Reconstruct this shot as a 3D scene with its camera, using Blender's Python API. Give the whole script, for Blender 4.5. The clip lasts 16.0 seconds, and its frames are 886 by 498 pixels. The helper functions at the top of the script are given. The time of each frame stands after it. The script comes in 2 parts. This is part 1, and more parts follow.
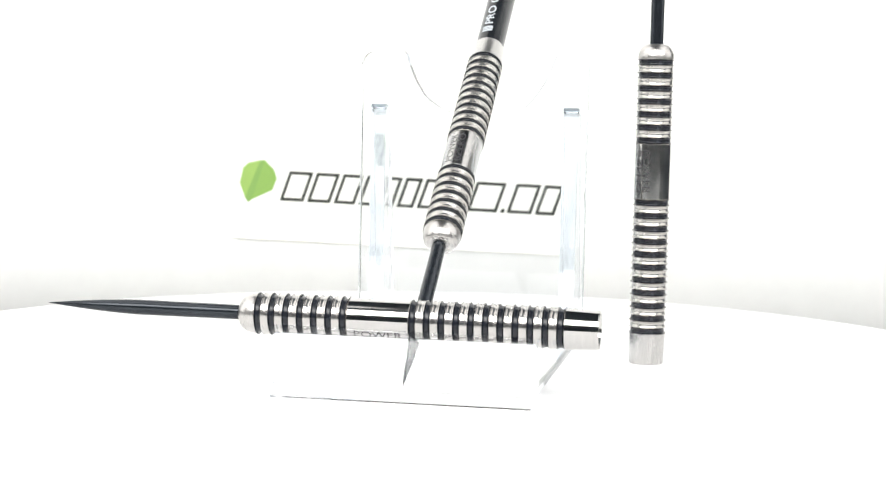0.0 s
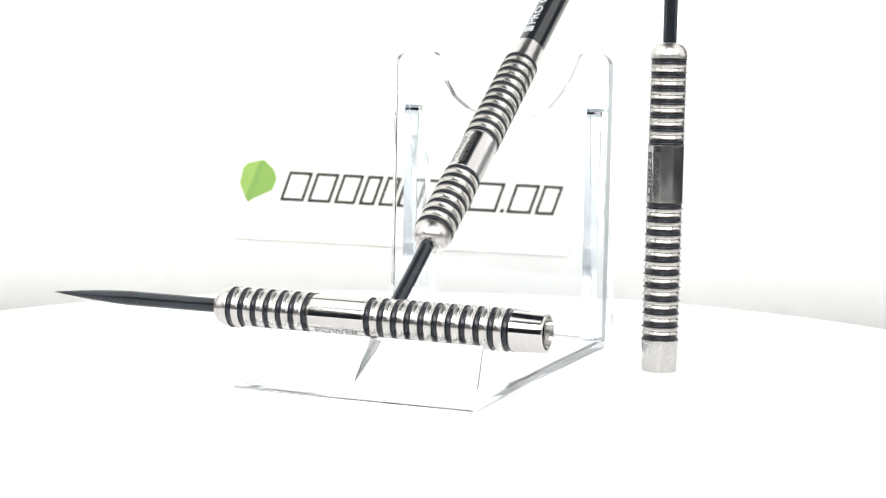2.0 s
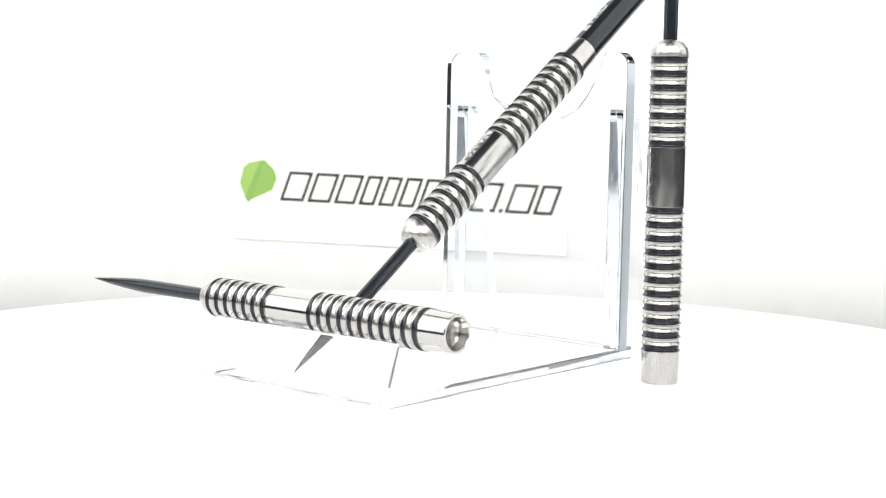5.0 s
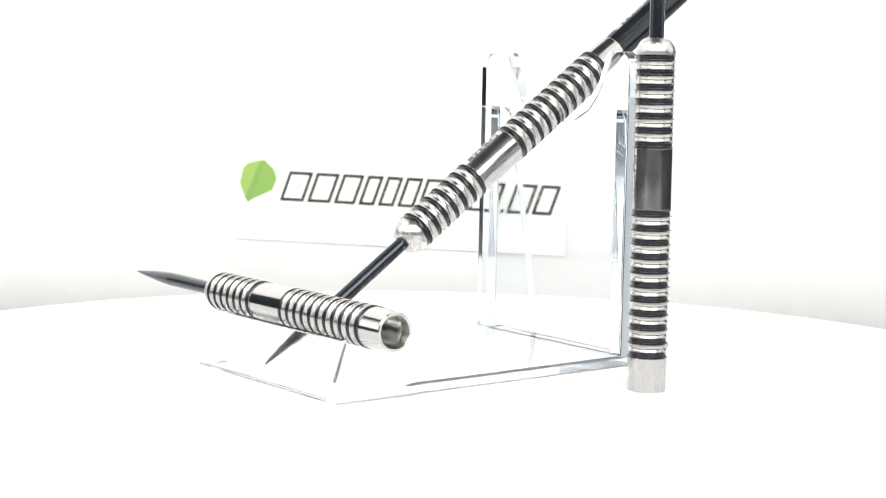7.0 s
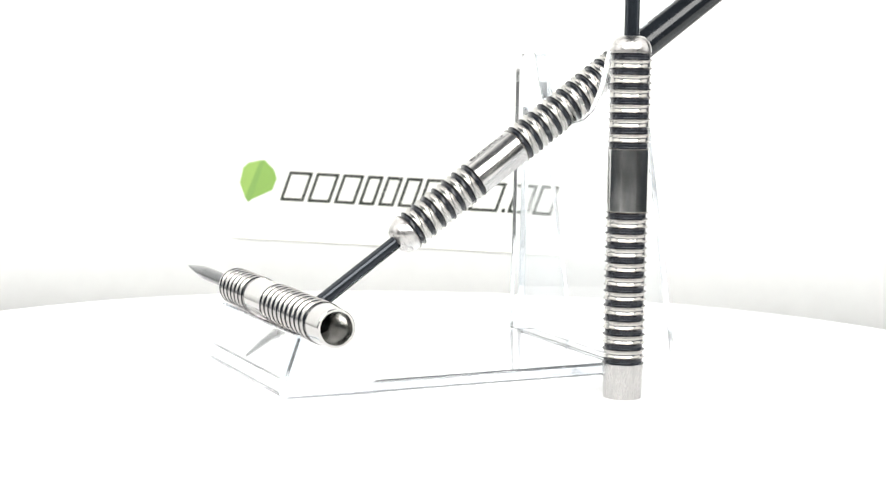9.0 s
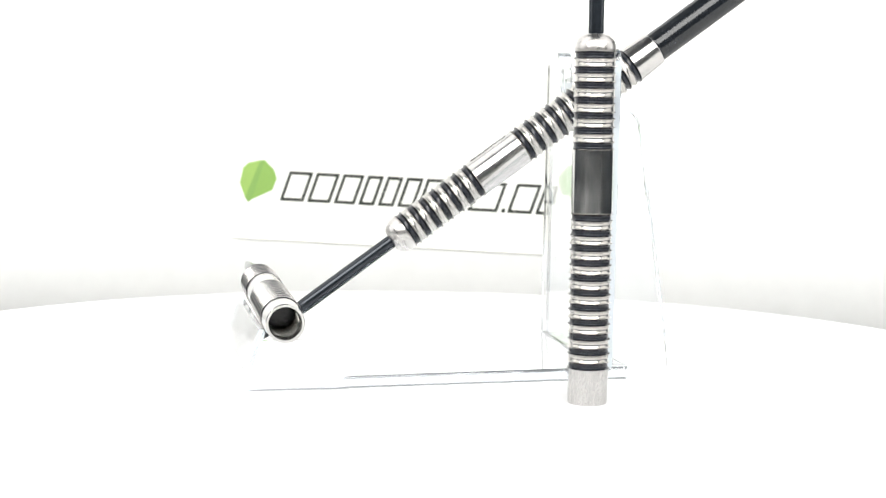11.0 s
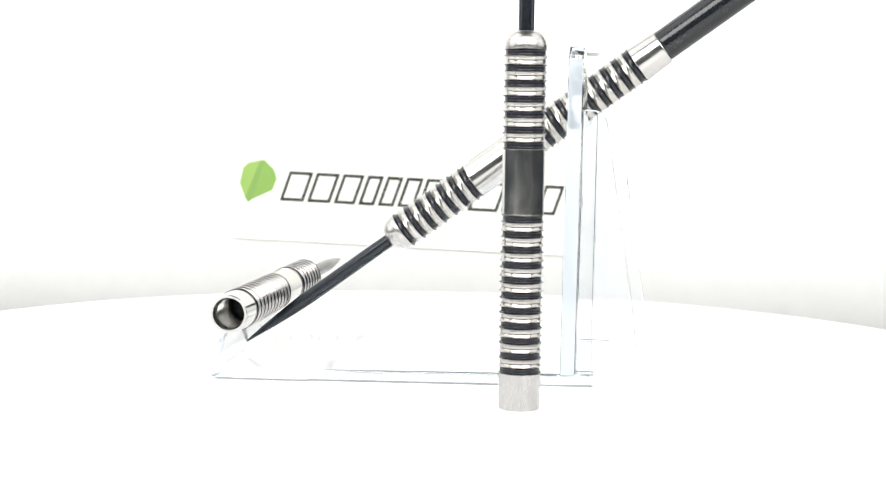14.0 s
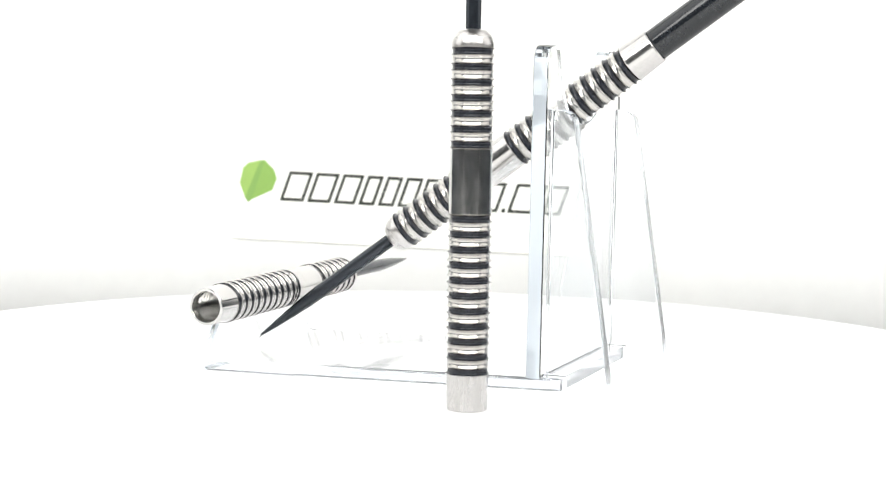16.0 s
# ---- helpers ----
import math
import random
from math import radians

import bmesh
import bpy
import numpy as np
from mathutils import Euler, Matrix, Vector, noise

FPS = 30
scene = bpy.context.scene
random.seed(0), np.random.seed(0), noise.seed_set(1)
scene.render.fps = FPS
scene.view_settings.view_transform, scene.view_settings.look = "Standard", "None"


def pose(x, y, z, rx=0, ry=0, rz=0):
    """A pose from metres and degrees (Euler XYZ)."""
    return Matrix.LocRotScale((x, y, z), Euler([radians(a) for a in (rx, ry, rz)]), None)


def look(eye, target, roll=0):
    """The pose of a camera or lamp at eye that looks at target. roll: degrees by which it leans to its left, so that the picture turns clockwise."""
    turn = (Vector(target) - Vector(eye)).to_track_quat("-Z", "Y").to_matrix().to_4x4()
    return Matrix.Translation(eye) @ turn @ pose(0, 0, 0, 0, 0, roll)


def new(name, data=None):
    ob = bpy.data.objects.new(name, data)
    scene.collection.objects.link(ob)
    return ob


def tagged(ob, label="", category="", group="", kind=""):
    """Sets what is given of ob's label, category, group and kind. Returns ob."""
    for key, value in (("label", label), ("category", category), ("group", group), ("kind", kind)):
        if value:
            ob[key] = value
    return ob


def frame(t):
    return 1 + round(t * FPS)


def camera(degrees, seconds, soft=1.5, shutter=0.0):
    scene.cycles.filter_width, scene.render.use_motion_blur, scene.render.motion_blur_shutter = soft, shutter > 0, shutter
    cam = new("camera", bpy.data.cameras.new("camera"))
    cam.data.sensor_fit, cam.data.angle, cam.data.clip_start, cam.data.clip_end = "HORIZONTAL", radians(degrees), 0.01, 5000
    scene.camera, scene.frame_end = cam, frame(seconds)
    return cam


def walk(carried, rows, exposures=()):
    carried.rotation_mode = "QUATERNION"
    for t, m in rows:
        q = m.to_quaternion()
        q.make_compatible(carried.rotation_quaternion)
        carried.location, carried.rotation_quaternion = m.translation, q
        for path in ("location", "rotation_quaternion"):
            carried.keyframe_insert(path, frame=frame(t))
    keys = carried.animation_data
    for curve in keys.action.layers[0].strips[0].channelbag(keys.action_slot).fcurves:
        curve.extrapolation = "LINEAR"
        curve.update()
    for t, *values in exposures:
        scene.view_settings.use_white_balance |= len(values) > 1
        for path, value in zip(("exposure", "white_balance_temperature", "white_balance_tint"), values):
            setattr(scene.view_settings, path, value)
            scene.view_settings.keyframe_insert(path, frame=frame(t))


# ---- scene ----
MM = 0.001

# ---- camera ----
cam = camera(30.27, 16.0, soft=1.15)
EYE = (0.0, -0.25519, 0.04254)
AIM = (EYE[0] - 0.000855, EYE[1] + math.cos(radians(5.334)), EYE[2] - math.sin(radians(5.334)))
walk(cam, [(0, look(EYE, AIM, 1.21)), (16, look(EYE, AIM, 1.21))], [(0, 0.0), (16, 0.0)])
cam.data.dof.use_dof = True
cam.data.dof.focus_distance = 0.247
cam.data.dof.aperture_fstop = 66.0

# ---- light ----
world = bpy.data.worlds.new("dim_room")
world.use_nodes = True
world.node_tree.nodes["Background"].inputs[0].default_value = (0.55, 0.6, 0.65, 1)
world.node_tree.nodes["Background"].inputs[1].default_value = 0.05
scene.world = world


def area_lamp(name, eye, target, sx, sy, watts, colour):
    data = bpy.data.lights.new(name, "AREA")
    data.shape, data.size, data.size_y, data.energy, data.color = "RECTANGLE", sx, sy, watts, colour
    ob = new(name, data)
    ob.matrix_world = look(eye, target)
    return ob


LAMP = (1.0, 0.99, 0.97)
area_lamp("front_light_strip", (0, -0.36, 0.32), (0, 0.05, 0.02), 0.90, 0.22, 5.0, LAMP)
area_lamp("west_light_strip", (-0.42, -0.02, 0.34), (0, 0.02, 0), 0.42, 0.70, 1.8, LAMP)
area_lamp("east_light_strip", (0.42, -0.02, 0.34), (0, 0.02, 0), 0.42, 0.70, 1.5, LAMP)


# ---- materials ----
def material(name, colour, rough=0.5, metal=0.0, scale=400.0, spread=0.08, bump=0.0, stretch=(1, 1, 1), rough_spread=0.0, ior=1.5):
    """A surface with two scales of variation in colour, gloss and relief."""
    m = bpy.data.materials.new(name)
    m.use_nodes = True
    nt = m.node_tree
    b = nt.nodes["Principled BSDF"]
    b.inputs["Metallic"].default_value = metal
    b.inputs["IOR"].default_value = ior
    co = nt.nodes.new("ShaderNodeTexCoord")
    mp = nt.nodes.new("ShaderNodeMapping")
    mp.inputs["Scale"].default_value = stretch
    nt.links.new(co.outputs["Object"], mp.inputs["Vector"])
    n1, n2 = nt.nodes.new("ShaderNodeTexNoise"), nt.nodes.new("ShaderNodeTexNoise")
    n1.inputs["Scale"].default_value, n1.inputs["Detail"].default_value = scale, 4
    n2.inputs["Scale"].default_value, n2.inputs["Detail"].default_value = scale * 8, 3
    for n in (n1, n2):
        nt.links.new(mp.outputs["Vector"], n.inputs["Vector"])
    mix = nt.nodes.new("ShaderNodeMath")
    mix.operation = "ADD"
    half = nt.nodes.new("ShaderNodeMath")
    half.operation, half.inputs[1].default_value = "MULTIPLY", 0.5
    nt.links.new(n1.outputs["Fac"], mix.inputs[0])
    nt.links.new(n2.outputs["Fac"], mix.inputs[1])
    nt.links.new(mix.outputs[0], half.inputs[0])
    ramp = nt.nodes.new("ShaderNodeValToRGB")
    ramp.color_ramp.elements[0].position, ramp.color_ramp.elements[1].position = 0.3, 0.7
    ramp.color_ramp.elements[0].color = (*[max(0, c * (1 - spread)) for c in colour], 1)
    ramp.color_ramp.elements[1].color = (*[min(1, c * (1 + spread)) for c in colour], 1)
    nt.links.new(half.outputs[0], ramp.inputs[0])
    nt.links.new(ramp.outputs[0], b.inputs["Base Color"])
    rr = nt.nodes.new("ShaderNodeMapRange")
    rr.inputs[1].default_value, rr.inputs[2].default_value = 0.3, 0.7
    rr.inputs[3].default_value, rr.inputs[4].default_value = max(0.02, rough - rough_spread), rough + rough_spread
    nt.links.new(half.outputs[0], rr.inputs[0])
    nt.links.new(rr.outputs[0], b.inputs["Roughness"])
    if bump:
        bp = nt.nodes.new("ShaderNodeBump")
        bp.inputs["Strength"].default_value, bp.inputs["Distance"].default_value = bump, 0.00005
        nt.links.new(half.outputs[0], bp.inputs["Height"])
        nt.links.new(bp.outputs[0], b.inputs["Normal"])
    return m


TUNGSTEN = material("tungsten", (0.54, 0.525, 0.50), 0.21, 1.0, scale=260, spread=0.05, bump=0.05, stretch=(1, 1, 9), rough_spread=0.04)
BRIGHT_TUNGSTEN = material("bright_tungsten", (0.55, 0.535, 0.52), 0.22, 1.0, scale=260, spread=0.05, bump=0.04, stretch=(1, 1, 9), rough_spread=0.04)
BAND = material("turned_band_tungsten", (0.55, 0.55, 0.545), 0.16, 1.0, scale=420, spread=0.14, bump=0.05, stretch=(1.5, 1.5, 0.8), rough_spread=0.05)
SATIN_BAND = material("satin_turned_band", (0.56, 0.55, 0.54), 0.19, 1.0, scale=420, spread=0.12, bump=0.06, stretch=(3, 3, 0.5), rough_spread=0.06)
SATIN = material("satin_band_tungsten", (0.56, 0.55, 0.54), 0.25, 1.0, scale=420, spread=0.12, bump=0.10, stretch=(3, 3, 0.5), rough_spread=0.07)
BRUSHED = material("brushed_tungsten", (0.56, 0.55, 0.54), 0.11, 1.0, scale=330, spread=0.08, bump=0.05, stretch=(1, 1, 8), rough_spread=0.04)
NOSE = material("satin_tungsten", (0.58, 0.565, 0.55), 0.29, 1.0, scale=300, spread=0.06, bump=0.10, stretch=(1, 1, 7), rough_spread=0.06)
BORE = material("thread_steel", (0.60, 0.595, 0.58), 0.17, 1.0, scale=500, spread=0.1, bump=0.1)
BLACK_RING = material("black_coating", (0.006, 0.008, 0.0135), 0.24, 0.0, scale=700, spread=0.4, bump=0.08, rough_spread=0.08)
POINT = material("black_oxide_steel", (0.026, 0.031, 0.038), 0.15, 0.5, scale=500, spread=0.35, bump=0.05, stretch=(1, 1, 0.3), rough_spread=0.08)
SHAFT = material("black_nylon", (0.011, 0.013, 0.016), 0.15, 0.0, scale=300, spread=0.3, bump=0.015, rough_spread=0.05)
ENGRAVED = material("engraving", (0.035, 0.035, 0.04), 0.5, 0.2, scale=900, spread=0.4)
SHAFT_PRINT = material("white_print", (0.50, 0.54, 0.58), 0.5, 0.0, scale=900, spread=0.1)
TABLE_WHITE = material("white_turntable", (0.76, 0.76, 0.76), 0.45, 0.0, scale=60, spread=0.02, bump=0.02)
PAPER = material("white_backdrop_paper", (0.915, 0.92, 0.91), 0.8, 0.0, scale=25, spread=0.025, bump=0.15)
CARD = material("white_card", (0.86, 0.86, 0.81), 0.55, 0.0, scale=200, spread=0.01, bump=0.04)
INK = material("dark_ink", (0.020, 0.024, 0.018), 0.5, 0.0, scale=600, spread=0.3)
GREEN_LIGHT = material("light_green_ink", (0.28, 0.445, 0.105), 0.5, 0.0, scale=300, spread=0.04)
GREEN_MID = material("mid_green_ink", (0.20, 0.355, 0.085), 0.5, 0.0, scale=300, spread=0.04)
GREEN = material("green_ink", (0.225, 0.39, 0.085), 0.5, 0.0, scale=300, spread=0.04)
ROOM = material("dark_room_paint", (0.21, 0.25, 0.29), 0.8, 0.0, scale=6, spread=0.15)
FRAME_GREY = material("grey_plastic", (0.25, 0.25, 0.26), 0.5, 0.0, scale=80, spread=0.08)


def clear_plastic(name, weight, rough, tint=(0.97, 0.985, 1.0, 1)):
    """Clear acrylic; its sawn and flamed edges scatter a part of the light."""
    m = bpy.data.materials.new(name)
    m.use_nodes = True
    nt = m.node_tree
    b = nt.nodes["Principled BSDF"]
    b.inputs["Base Color"].default_value = tint
    b.inputs["Transmission Weight"].default_value = weight
    b.inputs["IOR"].default_value = 1.49
    n = nt.nodes.new("ShaderNodeTexNoise")
    n.inputs["Scale"].default_value = 350
    r = nt.nodes.new("ShaderNodeMapRange")
    r.inputs[1].default_value, r.inputs[2].default_value = 0.45, 0.75
    r.inputs[3].default_value, r.inputs[4].default_value = rough, rough + 0.05
    co = nt.nodes.new("ShaderNodeTexCoord")
    nt.links.new(co.outputs["Object"], n.inputs["Vector"])
    nt.links.new(n.outputs["Fac"], r.inputs[0])
    nt.links.new(r.outputs[0], b.inputs["Roughness"])
    return m


ACRYLIC = clear_plastic("clear_acrylic", 1.0, 0.0)
ACRYLIC_EDGE = clear_plastic("acrylic_edge", 1.0, 0.01, (0.90, 0.95, 1.0, 1))
ACRYLIC_END = clear_plastic("sawn_acrylic", 0.85, 0.08, (0.90, 0.95, 1.0, 1))
ACRYLIC_BASE = clear_plastic("scuffed_acrylic", 1.0, 0.05)
ACRYLIC_BEND = clear_plastic("heat_bent_acrylic", 1.0, 0.09)
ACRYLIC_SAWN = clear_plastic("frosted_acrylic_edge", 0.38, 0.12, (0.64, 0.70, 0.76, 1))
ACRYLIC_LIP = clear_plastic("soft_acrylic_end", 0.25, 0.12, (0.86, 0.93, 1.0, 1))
# Scratched edge whose dark tint paints in the dark room's reflection.
ACRYLIC_EDGE_SHADE = clear_plastic("scratched_shade_tinted_edge", 0.55, 0.30, (0.24, 0.25, 0.27, 1))


# ---- mesh helpers ----
def part(name, bm, mat, parent=None, label="", smooth=True):
    me = bpy.data.meshes.new(name)
    bm.to_mesh(me)
    bm.free()
    me.materials.append(mat)
    for f in me.polygons:
        f.use_smooth = smooth
    ob = new(name, me)
    ob.parent = parent
    if label:
        tagged(ob, label)
    return ob


def thing(name, label, category, group="", kind=""):
    return tagged(new(name), label, category, group, kind)


def lathe(profile, segs=96, closed=False):
    """A turned body round z from (z, r) in millimetres."""
    bm = bmesh.new()
    rings = []
    dense = [profile[0]]
    for (z0, r0), (z1, r1) in zip(profile, profile[1:]):
        d = math.hypot(z1 - z0, r1 - r0)
        if d > 0.7:
            for q in (0.04 / d, 0.12 / d, 0.5, 1 - 0.12 / d, 1 - 0.04 / d):
                dense.append((z0 + (z1 - z0) * q, r0 + (r1 - r0) * q))
        dense.append((z1, r1))
    for z, r in dense:
        if r < 1e-6:
            rings.append([bm.verts.new((0, 0, z * MM))])
        else:
            rings.append([bm.verts.new((r * MM * math.cos(2 * math.pi * k / segs), r * MM * math.sin(2 * math.pi * k / segs), z * MM)) for k in range(segs)])
    pairs = list(zip(rings, rings[1:] + ([rings[0]] if closed else [])))
    if not closed:
        pairs = pairs[:len(rings) - 1]
    for a, b in pairs:
        for k in range(segs):
            n = (k + 1) % segs
            if len(a) == 1 and len(b) == 1:
                continue
            if len(a) == 1:
                bm.faces.new((a[0], b[n], b[k]))
            elif len(b) == 1:
                bm.faces.new((a[k], a[n], b[0]))
            else:
                bm.faces.new((a[k], a[n], b[n], b[k]))
    bmesh.ops.recalc_face_normals(bm, faces=bm.faces)
    return bm


def sharp(ob, degrees=28):
    """Keep turned edges crisp."""
    me = ob.data
    bm = bmesh.new()
    bm.from_mesh(me)
    for e in bm.edges:
        e.smooth = not (len(e.link_faces) == 2 and e.calc_face_angle(0) > radians(degrees))
    bm.to_mesh(me)
    bm.free()
    return ob


def slab(outline, depth, bevel=0.25, axis="y"):
    """A plate cut from an outline in millimetres, with slightly rounded edges. axis: the way of its thickness."""
    bm = bmesh.new()
    lay = {"y": lambda u, v, d: (u, d, v), "x": lambda u, v, d: (d, u, v), "z": lambda u, v, d: (u, v, d)}[axis]
    a = [bm.verts.new([c * MM for c in lay(u, v, depth[0])]) for u, v in outline]
    b = [bm.verts.new([c * MM for c in lay(u, v, depth[1])]) for u, v in outline]
    n = len(outline)
    bm.faces.new(a)
    bm.faces.new(b[::-1])
    for k in range(n):
        bm.faces.new((a[k], b[k], b[(k + 1) % n], a[(k + 1) % n]))
    bmesh.ops.recalc_face_normals(bm, faces=bm.faces)
    if bevel:
        rim = [e for e in bm.edges if len(e.link_faces) == 2 and any(len(f.verts) == n for f in e.link_faces)]
        bmesh.ops.bevel(bm, geom=rim, offset=bevel * MM, segments=2, affect="EDGES", profile=0.5)
    bm.normal_update()
    k = "xyz".index(axis)
    for f in bm.faces:
        f.material_index = 0 if abs(f.normal[k]) > 0.9 else 1
    return bm


def arc(cx, cy, r, a0, a1, steps=8):
    return [(cx + r * math.cos(radians(a0 + (a1 - a0) * k / steps)), cy + r * math.sin(radians(a0 + (a1 - a0) * k / steps))) for k in range(steps + 1)]


# ---- the setting ----
def build_setting():
    # white paper on the table, and a white sheet standing behind it
    def sheet(name, profile, x0, x1, label):
        bm = bmesh.new()
        xs = [x0 + (x1 - x0) * k / 16 for k in range(17)]
        rows = [[bm.verts.new((x, y, z)) for x in xs] for y, z in profile]
        for a, b in zip(rows, rows[1:]):
            for k in range(len(xs) - 1):
                bm.faces.new((a[k], a[k + 1], b[k + 1], b[k]))
        bmesh.ops.recalc_face_normals(bm, faces=bm.faces)
        ob = part(name, bm, PAPER)
        ob.modifiers.new("thick", "SOLIDIFY").thickness = -0.0006
        tagged(ob, label, "backdrop", kind="structure")

    sheet("paper", [(-0.52, -0.0222), (-0.30, -0.0222), (-0.10, -0.0222), (0.05, -0.0222), (0.154, -0.0222)], -0.36, 0.36, "white photo paper lying under the turntable")
    sheet("backdrop", [(0.1572, -0.0222), (0.1572, 0.03), (0.1573, 0.10), (0.1576, 0.20), (0.158, 0.34)], -0.29, 0.19, "white photo sheet standing behind the turntable")
    # the dark room that closes the place
    for name, lo, hi, label in (
            ("floor", (-1.5, -1.7, -0.80), (1.5, 1.3, -0.75), "dark grey room floor"),
            ("ceiling", (-1.5, -1.7, 1.45), (1.5, 1.3, 1.50), "dark grey room ceiling"),
            ("wall_north", (-1.5, 1.3, -0.80), (1.5, 1.35, 1.50), "dark grey painted room wall"),
            ("wall_south", (-1.5, -1.75, -0.80), (1.5, -1.7, 1.50), "dark grey painted room wall"),
            ("wall_west", (-1.55, -1.75, -0.80), (-1.5, 1.35, 1.50), "dark grey painted room wall"),
            ("wall_east", (1.5, -1.75, -0.80), (1.55, 1.35, 1.50), "dark grey painted room wall")):
        b = bmesh.new()
        bmesh.ops.create_cube(b, size=1, matrix=Matrix.Translation([(p + q) / 2 for p, q in zip(lo, hi)]) @ Matrix.Diagonal([q - p for p, q in zip(lo, hi)] + [1]))
        tagged(part(name, b, ROOM, smooth=False), label, name.split("_")[0], kind="structure")
    # the table under the paper
    t = thing("photo_table", "plain grey table under the white paper", "table")
    b = bmesh.new()
    bmesh.ops.create_cube(b, size=1, matrix=Matrix.Translation((0, -0.18, -0.036)) @ Matrix.Diagonal((0.76, 0.74, 0.025, 1)))
    bmesh.ops.bevel(b, geom=list(b.edges), offset=0.003, segments=2, affect="EDGES")
    part("tabletop", b, FRAME_GREY, t, smooth=False)
    for x in (-0.34, 0.34):
        for y in (-0.50, 0.14):
            part("leg", lathe([(-750, 0), (-750, 14), (-48.5, 16), (-48.5, 0)], 16), FRAME_GREY, t).location = (x, y, 0)


def build_turntable():
    t = thing("turntable", "round glossy white motorised turntable disc", "turntable")
    part("disc", lathe([(-5, 0), (-5, 100.2), (-4.4, 101), (-0.6, 101), (-0.2, 100.8), (0, 100.2), (0, 60), (0, 0)], 192), TABLE_WHITE, t)
    part("base", lathe([(-22, 0), (-22, 84), (-20, 86), (-7, 86), (-5.2, 84), (-5.2, 0)], 96), TABLE_WHITE, t)
    return t


# ---- the darts: rear end at the origin, point along z ----
BLACK_W, SILVER_W = 0.95, 1.12
R_TIP, R_BAND = 3.05, 2.87


def dip(z0, z1, depth):
    """A flat-bottomed groove turned between two pointed ridges."""
    low = R_TIP - depth
    return [(z0, R_TIP), (z0 + 0.06, R_TIP - 0.09), (z0 + 0.17, low + 0.05), (z0 + 0.24, low), (z0 + 0.36, low - 0.01),
            (z1 - 0.36, low - 0.01), (z1 - 0.24, low), (z1 - 0.17, low + 0.05), (z1 - 0.06, R_TIP - 0.09), (z1, R_TIP)]


def hollow(z0, z1, depth):
    """A bare groove between two pointed ridges: short steep walls and a softly hollowed bottom."""
    w, low = z1 - z0, R_TIP - depth
    return [(z0, R_TIP), (z0 + 0.05, R_TIP - 0.07), (z0 + 0.13, low + 0.09), (z0 + 0.20, low + 0.06), (z0 + 0.27, low + 0.07),
            (z0 + 0.34, low + 0.035), (z0 + 0.44, low + 0.01), (z0 + w / 2, low), (z1 - 0.44, low + 0.01), (z1 - 0.34, low + 0.035),
            (z1 - 0.27, low + 0.07), (z1 - 0.20, low + 0.06), (z1 - 0.13, low + 0.09), (z1 - 0.05, R_TIP - 0.07), (z1, R_TIP)]


def grip(z, blacks, depth):
    """Profile of a grip from z upward, and the places of its black grooves."""
    rows, grooves = [], []
    for k in range(blacks):
        rows += dip(z, z + BLACK_W, 0.33)[:-1]
        grooves.append(z)
        z += BLACK_W
        if k < blacks - 1:
            rows += hollow(z, z + SILVER_W, depth)[:-1]
            z += SILVER_W
    return rows + [(z, R_TIP)], grooves, z


def curved_marks(z0, z1, count, angle, height, r):
    """Plain bars in a row along z, wrapped on a cylinder of radius r round the angle (degrees)."""
    bm = bmesh.new()
    pitch = (z1 - z0) / count
    for k in range(count):
        za, zb = z0 + pitch * (k + 0.12), z0 + pitch * (k + 0.88)
        for n in range(4):
            u0, u1 = height * (n / 4 - 0.5), height * ((n + 1) / 4 - 0.5)
            vs = []
            for z, u in ((za, u0), (zb, u0), (zb, u1), (za, u1)):
                a = radians(angle) + u / r
                vs.append(bm.verts.new((r * MM * math.cos(a), r * MM * math.sin(a), z * MM)))
            bm.faces.new(vs)
    bmesh.ops.recalc_face_normals(bm, faces=bm.faces)
    return bm


def curved_word(word, z0, z1, angle, height, r, bold=0.0):
    """A word engraved along a cylinder of radius r, from z1 down to z0, its letters upright towards growing angles."""
    cu = bpy.data.curves.new("word", "FONT")
    cu.body = word
    cu.align_x, cu.align_y = "CENTER", "CENTER"
    cu.offset = bold
    cu.resolution_u = 3
    ob = bpy.data.objects.new("word", cu)
    bpy.context.scene.collection.objects.link(ob)
    me = bpy.data.meshes.new_from_object(ob.evaluated_get(bpy.context.evaluated_depsgraph_get()))
    bm = bmesh.new()
    bm.from_mesh(me)
    bpy.data.objects.remove(ob)
    bpy.data.curves.remove(cu)
    bpy.data.meshes.remove(me)
    xs, ys = [v.co.x for v in bm.verts], [v.co.y for v in bm.verts]
    x0, x1, y0, y1 = min(xs), max(xs), min(ys), max(ys)
    for k in range(1, 5):
        bmesh.ops.bisect_plane(bm, geom=bm.verts[:] + bm.edges[:] + bm.faces[:], plane_co=(0, y0 + (y1 - y0) * k / 5, 0), plane_no=(0, 1, 0))
    for v in bm.verts:
        z = z1 - (z1 - z0) * (v.co.x - x0) / (x1 - x0)
        a = radians(angle) + height * ((v.co.y - y0) / (y1 - y0) - 0.5) / r
        v.co = (r * MM * math.cos(a), r * MM * math.sin(a), z * MM)
    bmesh.ops.recalc_face_normals(bm, faces=bm.faces)
    return bm


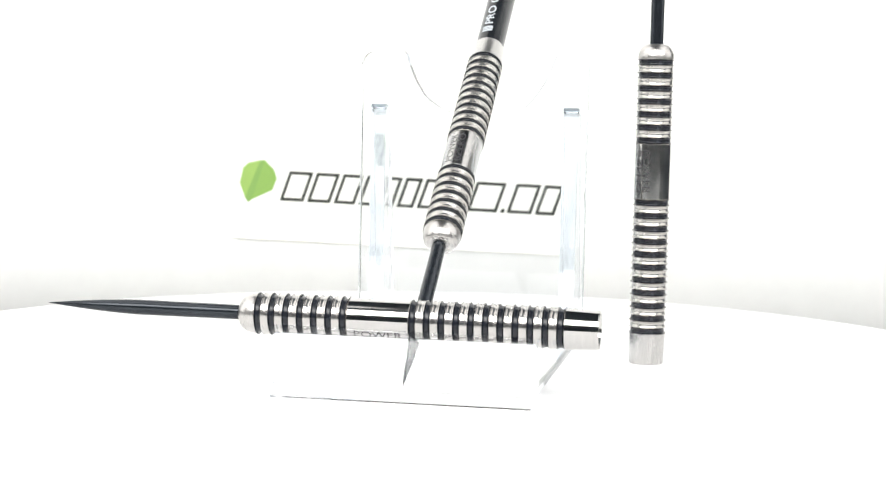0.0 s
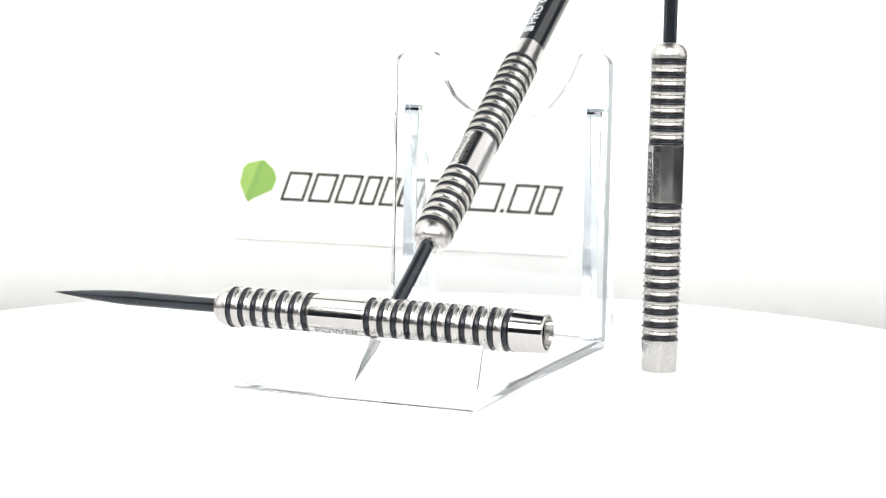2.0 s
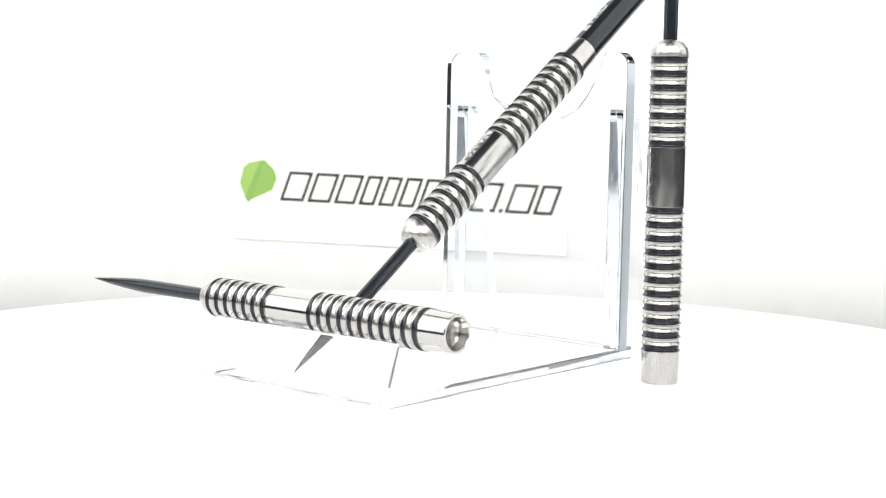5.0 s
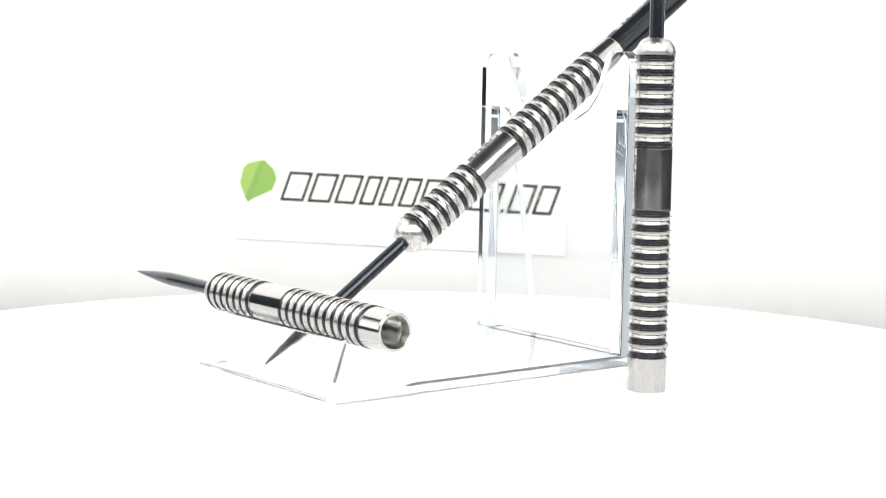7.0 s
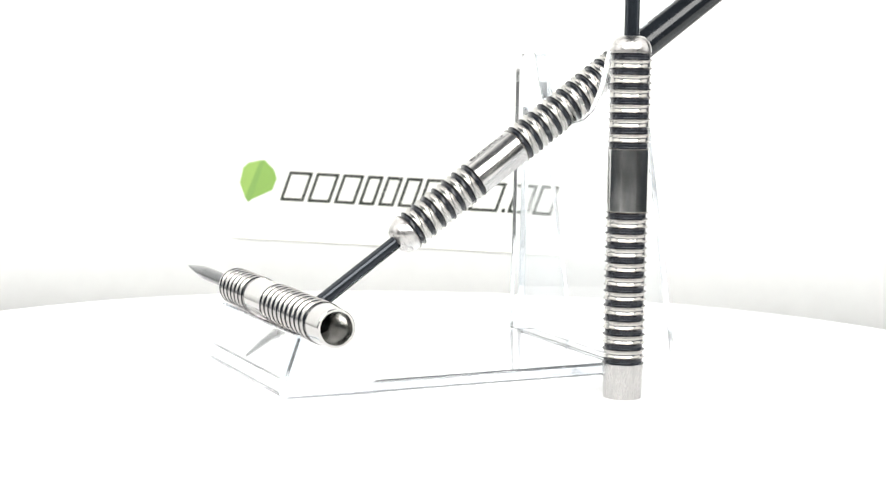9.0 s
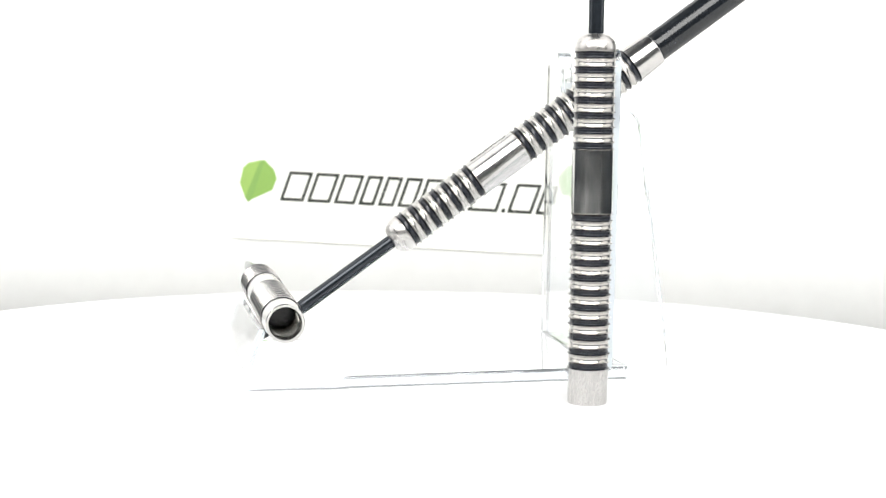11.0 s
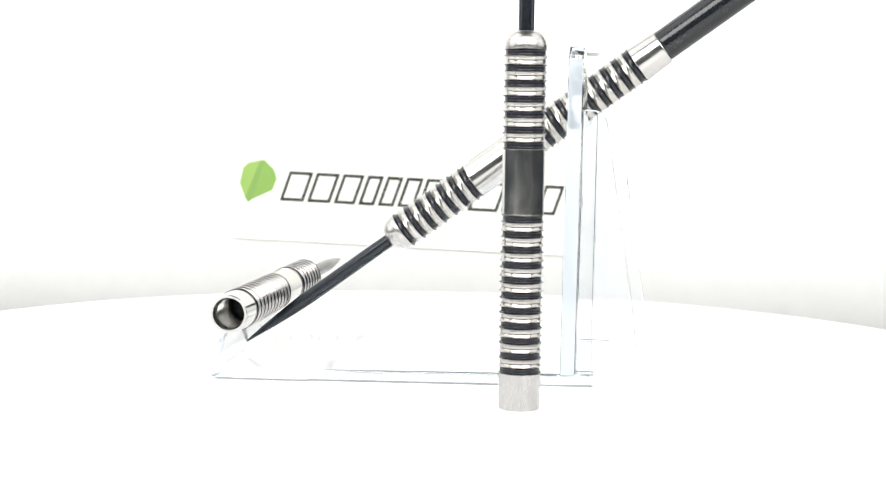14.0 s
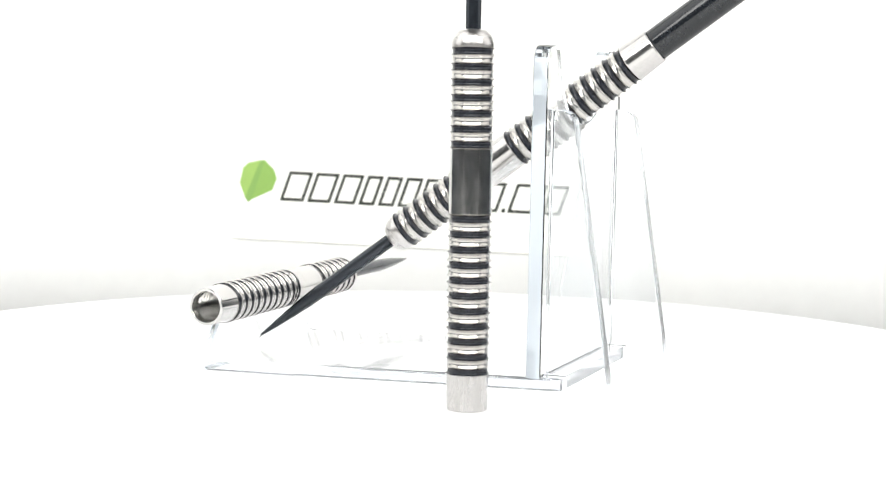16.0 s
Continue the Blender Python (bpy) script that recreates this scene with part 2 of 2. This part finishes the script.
def build_dart(name, label, mark_angle, metal, shaft=False, heel=4.75):
    t = thing(name, label, "dart", "steel-tip darts on the turntable")
    depth = 0.17 if metal is BRUSHED else 0.28
    rear, g1, z1 = grip(heel, 11, depth)
    front, g2, z2 = grip(z1 + 9.0, 7, depth)
    bore = [(14.0, 0.0), (14.0, 1.95)]
    bore += [(13.6 - 0.41 * k, (1.98, 2.24)[k % 2]) for k in range(30)]
    bore += [(1.3, 2.05), (0.8, 2.12), (0.32, 2.26), (0.05, 2.30), (0.0, 2.34), (0.0, 2.62), (0.06, 2.69)]
    collar = [(0.06, 2.69), (0.12, 2.72), (0.24, 2.735), (heel - 0.20, 2.93), (heel - 0.07, 2.93), (heel, 2.88), (heel, 2.0)]
    prof = [(heel, 2.0), (heel, 2.70)]
    prof += rear[1:-1] + [(z1, 2.72), (z1 + 0.05, R_BAND - 0.05), (z1 + 0.12, R_BAND), (z1 + 8.88, R_BAND), (z1 + 8.95, R_BAND - 0.05), (z1 + 9.0, 2.72)]
    prof += front[1:-1]
    top = 51.5
    prof += [(z2 - 0.02, 2.70), (z2 + 0.02, 2.70), (z2 + 0.02, 0.0)]
    dome = [(z2 + 0.02, 0.0), (z2 + 0.02, 2.78), (z2 + 0.10, 2.86)]
    dome += [(z2 + 0.25 + (top - z2 - 0.25) * math.sin(radians(a)), 1.42 + 1.46 * math.cos(radians(a)) ** 1.15) for a in range(0, 91, 9)]
    dome += [(top + 0.03, 1.2), (top + 0.03, 0.0)]
    barrel = sharp(part("barrel", lathe(prof, 112), BRIGHT_TUNGSTEN if metal is BRUSHED else TUNGSTEN, t, "polished silver tungsten barrel with turned rings"))
    sharp(part("nose", lathe(dome, 96), NOSE, barrel, "domed satin nose"))
    sharp(part("rear_collar", lathe(collar, 112), SATIN_BAND if shaft else metal, barrel, "polished tapered rear collar"), 12)
    sharp(part("threaded_socket", lathe(bore, 96), BORE, barrel, "threaded steel socket"))
    # Black disc added part-way down the bore as its inner shade.
    part("socket_shade", lathe([(8.0, 0), (8.0, 1.9), (8.3, 1.9), (8.3, 0)], 32), BLACK_RING, barrel, "black disc standing in for the shade in the socket")
    ring = None
    for z in g1 + g2:
        if ring is None:
            bm = lathe([(0.03, R_TIP - 0.03)] + [(a, b + 0.012) for a, b in dip(0, BLACK_W, 0.33)[1:-1]] + [(BLACK_W - 0.03, R_TIP - 0.03)], 96)
            ring = part("black_groove", bm, BLACK_RING, barrel, "black coated groove")
            first = ring
        else:
            ring = new("black_groove", first.data)
            ring.parent = barrel
        ring.location = (0, 0, z * MM)
    sharp(part("smooth_band", lathe([(z1 + 0.14, R_BAND), (z1 + 0.16, R_BAND + 0.012), (z1 + 8.84, R_BAND + 0.012), (z1 + 8.86, R_BAND)], 112), BRUSHED if metal is BRUSHED else SATIN_BAND if shaft else BAND, barrel, "finely brushed silver middle band"), 5)
    part("engraving", curved_word("POWER", z1 + 1.0, z1 + 7.9, mark_angle, 1.15, R_BAND + 0.024), ENGRAVED, barrel, "dark engraved lettering")
    part("engraving", curved_word("8ZERO", z1 + 1.0, z1 + 7.9, mark_angle - 28, 1.2, R_BAND + 0.024, 0.025), ENGRAVED, barrel, "bold dark engraved lettering")
    pt = [(top - 0.5, 0), (top - 0.5, 1.06), (top + 14, 1.10)]
    pt += [(top + 14 + 15.5 * k / 10, 1.10 * (1 - (k / 10) ** 1.7) + 0.03) for k in range(1, 10)] + [(top + 29.4, 0.05), (top + 29.5, 0)]
    part("point", lathe(pt, 40), POINT, t, "long tapered black steel point")
    if shaft:
        sh = part("shaft", lathe([(0.3, 0), (0.3, 2.2), (-0.02, 2.4), (-0.3, 2.43), (-34, 2.43), (-36, 2.1), (-46, 2.1), (-46.4, 1.8), (-46.4, 0)], 64), SHAFT, t, "glossy black nylon shaft with white print")
        part("print", curved_word("PRO GRIP", -17.6, -4.7, mark_angle - 12, 1.55, 2.447, 0.012), SHAFT_PRINT, sh, "white printed lettering")
        part("emblem", curved_marks(-4.0, -2.4, 3, mark_angle - 12, 1.9, 2.445), SHAFT_PRINT, sh, "small white printed emblem")
    return t


# ---- the clear stand, in its own axes: x across, y to the back ----
def build_stand():
    t = thing("display_stand", "clear acrylic easel stand with notched back plate", "display stand")

    def clear(name, bm, label=""):
        ob = part(name, bm, ACRYLIC, t, label, smooth=False)
        ob.data.materials.append(ACRYLIC_EDGE)
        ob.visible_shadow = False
        return ob

    # one bent sheet: a base that rises a little to the back, and a front lip that leans back and holds the lying dart
    bent = [(25.0, 1.15), (25.0, 3.05), (-31.0, 1.70)] + [(-31.9, 2.1), (-32.1, 2.9), (-30.1, 8.3), (-30.4, 8.9), (-31.2, 8.8), (-33.5, 2.6)] + arc(-32.5, 1.0, 1.1, 180, 270, 5) + [(-18, -0.1), (-16.5, 0.06)]
    sheet = slab(bent, (-17.8, 18.4), 0.36, "x")
    for f in sheet.faces:
        bend = f.calc_center_median().y < -27 * MM
        if bend:
            f.material_index = 3 if abs(f.normal.x) > 0.3 else 2
        else:
            # 4: lower right chamfer, its dark edge line put into the colour
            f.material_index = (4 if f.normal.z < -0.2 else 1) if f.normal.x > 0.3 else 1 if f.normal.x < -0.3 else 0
    for v in sheet.verts:
        q = min(1, max(0, (-20 - v.co.y / MM) / 12)) * (v.co.x / MM + 17.8) / 36.2
        v.co.x += 1.2 * q * MM
        v.co.y += 1.5 * q * MM
    mats = clear("bent_base", sheet).data.materials
    mats[0], mats[1] = ACRYLIC_BASE, ACRYLIC_END
    mats.append(ACRYLIC_BEND)
    mats.append(ACRYLIC_LIP)
    mats.append(ACRYLIC_EDGE_SHADE)
    # back plate with rounded shoulders and a wide hollow that carries the dart
    notch = [(14.4, 50.0), (13.8, 49.4), (13.0, 47.4), (12.0, 45.2), (10.6, 43), (8.6, 40.8), (5.4, 39.3), (1.4, 38.7), (-2.6, 39.3), (-5.8, 40.6), (-8.4, 42.6), (-10.0, 45.2), (-11.0, 47.6), (-11.5, 49.4), (-12.1, 50.0)]
    outline = [(-19.3, 2.95), (19.3, 2.95)] + arc(16.9, 47.6, 2.4, 0, 90, 6) + notch + arc(-16.9, 47.6, 2.4, 90, 180, 6)
    plate = slab(outline, (20.2, 22.4), 0.14, "y")
    for f in plate.faces:
        if f.normal.x > 0.95:
            f.material_index = 2
    clear("back_plate", plate).data.materials.append(ACRYLIC_SAWN)
    for x0 in (-17.9, 15.1):
        fin = [(22.44, 3.05), (22.44, 41.0)] + arc(23.6, 38.6, 2.4, 90, 10, 6) + [(31.6, 4.0), (31.8, -0.1), (25.2, -0.1), (25.2, 3.05)]
        fin_mesh = slab(fin, (x0, x0 + 2.6), 0.14, "x")
        for f in fin_mesh.faces:
            if f.normal.z > 0.75:
                f.material_index = 2
            elif f.normal.y > 0.85:
                f.material_index = 3
        fin_ob = clear("rear_fin", fin_mesh)
        fin_ob.data.materials.append(ACRYLIC_LIP)
        fin_ob.data.materials.append(ACRYLIC_END)
    return t


# ---- the printed card on the backdrop ----
def build_card():
    t = thing("printed_card", "white printed card with green emblem and dark slanted marks", "card")
    t.matrix_world = pose(-0.0537, 0.1564, 0.0058, 0, 1.9, 0)
    part("card", slab([(0, 0), (85, 0), (85, 55), (0, 55)], (0, 0.5), 0.05, "y"), CARD, t, smooth=False).data.materials.append(CARD)

    def flat(name, polys, mat, label, lift=0.06):
        bm = bmesh.new()
        for poly in polys:
            bm.faces.new([bm.verts.new((u * MM, -lift * MM, v * MM)) for u, v in poly])
        bmesh.ops.recalc_face_normals(bm, faces=bm.faces)
        g = bmesh.ops.extrude_face_region(bm, geom=list(bm.faces))
        for v in g["geom"]:
            if isinstance(v, bmesh.types.BMVert):
                v.co.y += 0.03 * MM
        bmesh.ops.recalc_face_normals(bm, faces=bm.faces)
        return part(name, bm, mat, t, label, smooth=False)

    flat("emblem_face", [[(2.1, 17.9), (3.4, 19.2), (6.4, 20.0), (2.9, 10.4), (1.4, 14.0)]], GREEN_LIGHT, "light green emblem face")
    flat("emblem_fold", [[(6.4, 20.0), (7.5, 20.1), (4.6, 10.0), (3.8, 9.2), (2.9, 10.4)]], GREEN_MID, "darker green fold of the emblem")
    flat("emblem_face", [[(7.5, 20.1), (9.9, 17.8), (10.7, 15.6), (9.7, 12.6), (4.6, 10.0)]], GREEN, "green emblem face")
    # slanted marks in place of the name
    widths = [6.9, 6.7, 6.2, 4.9, 4.9, 5.1, 6.2, 6.4, 8.4, 1.6, 7.1, 5.8]
    u, s, lean, base, high = 11.6, 0.80, 0.30, 10.1, 7.5
    for k, w in enumerate(widths):
        def sk(a, b):
            return (u + a + lean * b, base + b)
        if w < 2:
            flat("mark", [[sk(0, 0), sk(1.0, 0), sk(1.0, 1.0), sk(0, 1.0)]], INK, "")
        else:
            i = w - 0.9
            flat("mark", [[sk(0, 0), sk(i, 0), sk(i, s), sk(0, s)], [sk(0, high - s), sk(i, high - s), sk(i, high), sk(0, high)],
                          [sk(0, s), sk(s, s), sk(s, high - s), sk(0, high - s)], [sk(i - s, s), sk(i, s), sk(i, high - s), sk(i - s, high - s)]], INK, "")
        u += w
    return t


build_setting()
turntable = build_turntable()
standing_dart = build_dart("dart_barrel", "silver dart barrel standing upright on its rear end", -116, SATIN, heel=5.03)
lying_dart = build_dart("dart_barrel", "silver dart barrel lying across the clear stand", -42, BRUSHED)
leaning_dart = build_dart("dart", "silver dart with black shaft leaning in the stand", 115, SATIN, True)
stand = build_stand()
card = build_card()


# ---- everything on the turntable turns with it ----
def along(rear, tip):
    """The pose of a dart from its rear end to its tip, in millimetres."""
    a, b = Vector(rear) * MM, Vector(tip) * MM
    z = (b - a).normalized()
    x = Vector((0, 0, 1)).cross(z).normalized() if abs(z.z) < 0.99 else Vector((1, 0, 0))
    y = z.cross(x)
    m = Matrix((x, y, z)).transposed().to_4x4()
    return Matrix.Translation(a) @ m


def turn(t):
    return pose(0, 0, 0, 0, 0, -(6.2009 * t - 0.004833 * (t * t - 16 * t)))


def motions():
    times = range(17)
    walk(turntable, [(t, turn(t)) for t in times])
    walk(stand, [(t, turn(t) @ pose(0, 0, 0, 0, 0, -12)) for t in times])
    walk(standing_dart, [(t, turn(t) @ along((33.22, 8.95, 0.02), (33.26, 8.5, 81.0))) for t in times])
    walk(lying_dart, [(t, turn(t) @ along((21.66, -31.82, 10.91), (-57.91, -16.72, 11.16))) for t in times])
    walk(leaning_dart, [(t, turn(t) @ along((7.01, 32.05, 50.69), (-5.30, -31.79, 2.37))) for t in times])


motions()
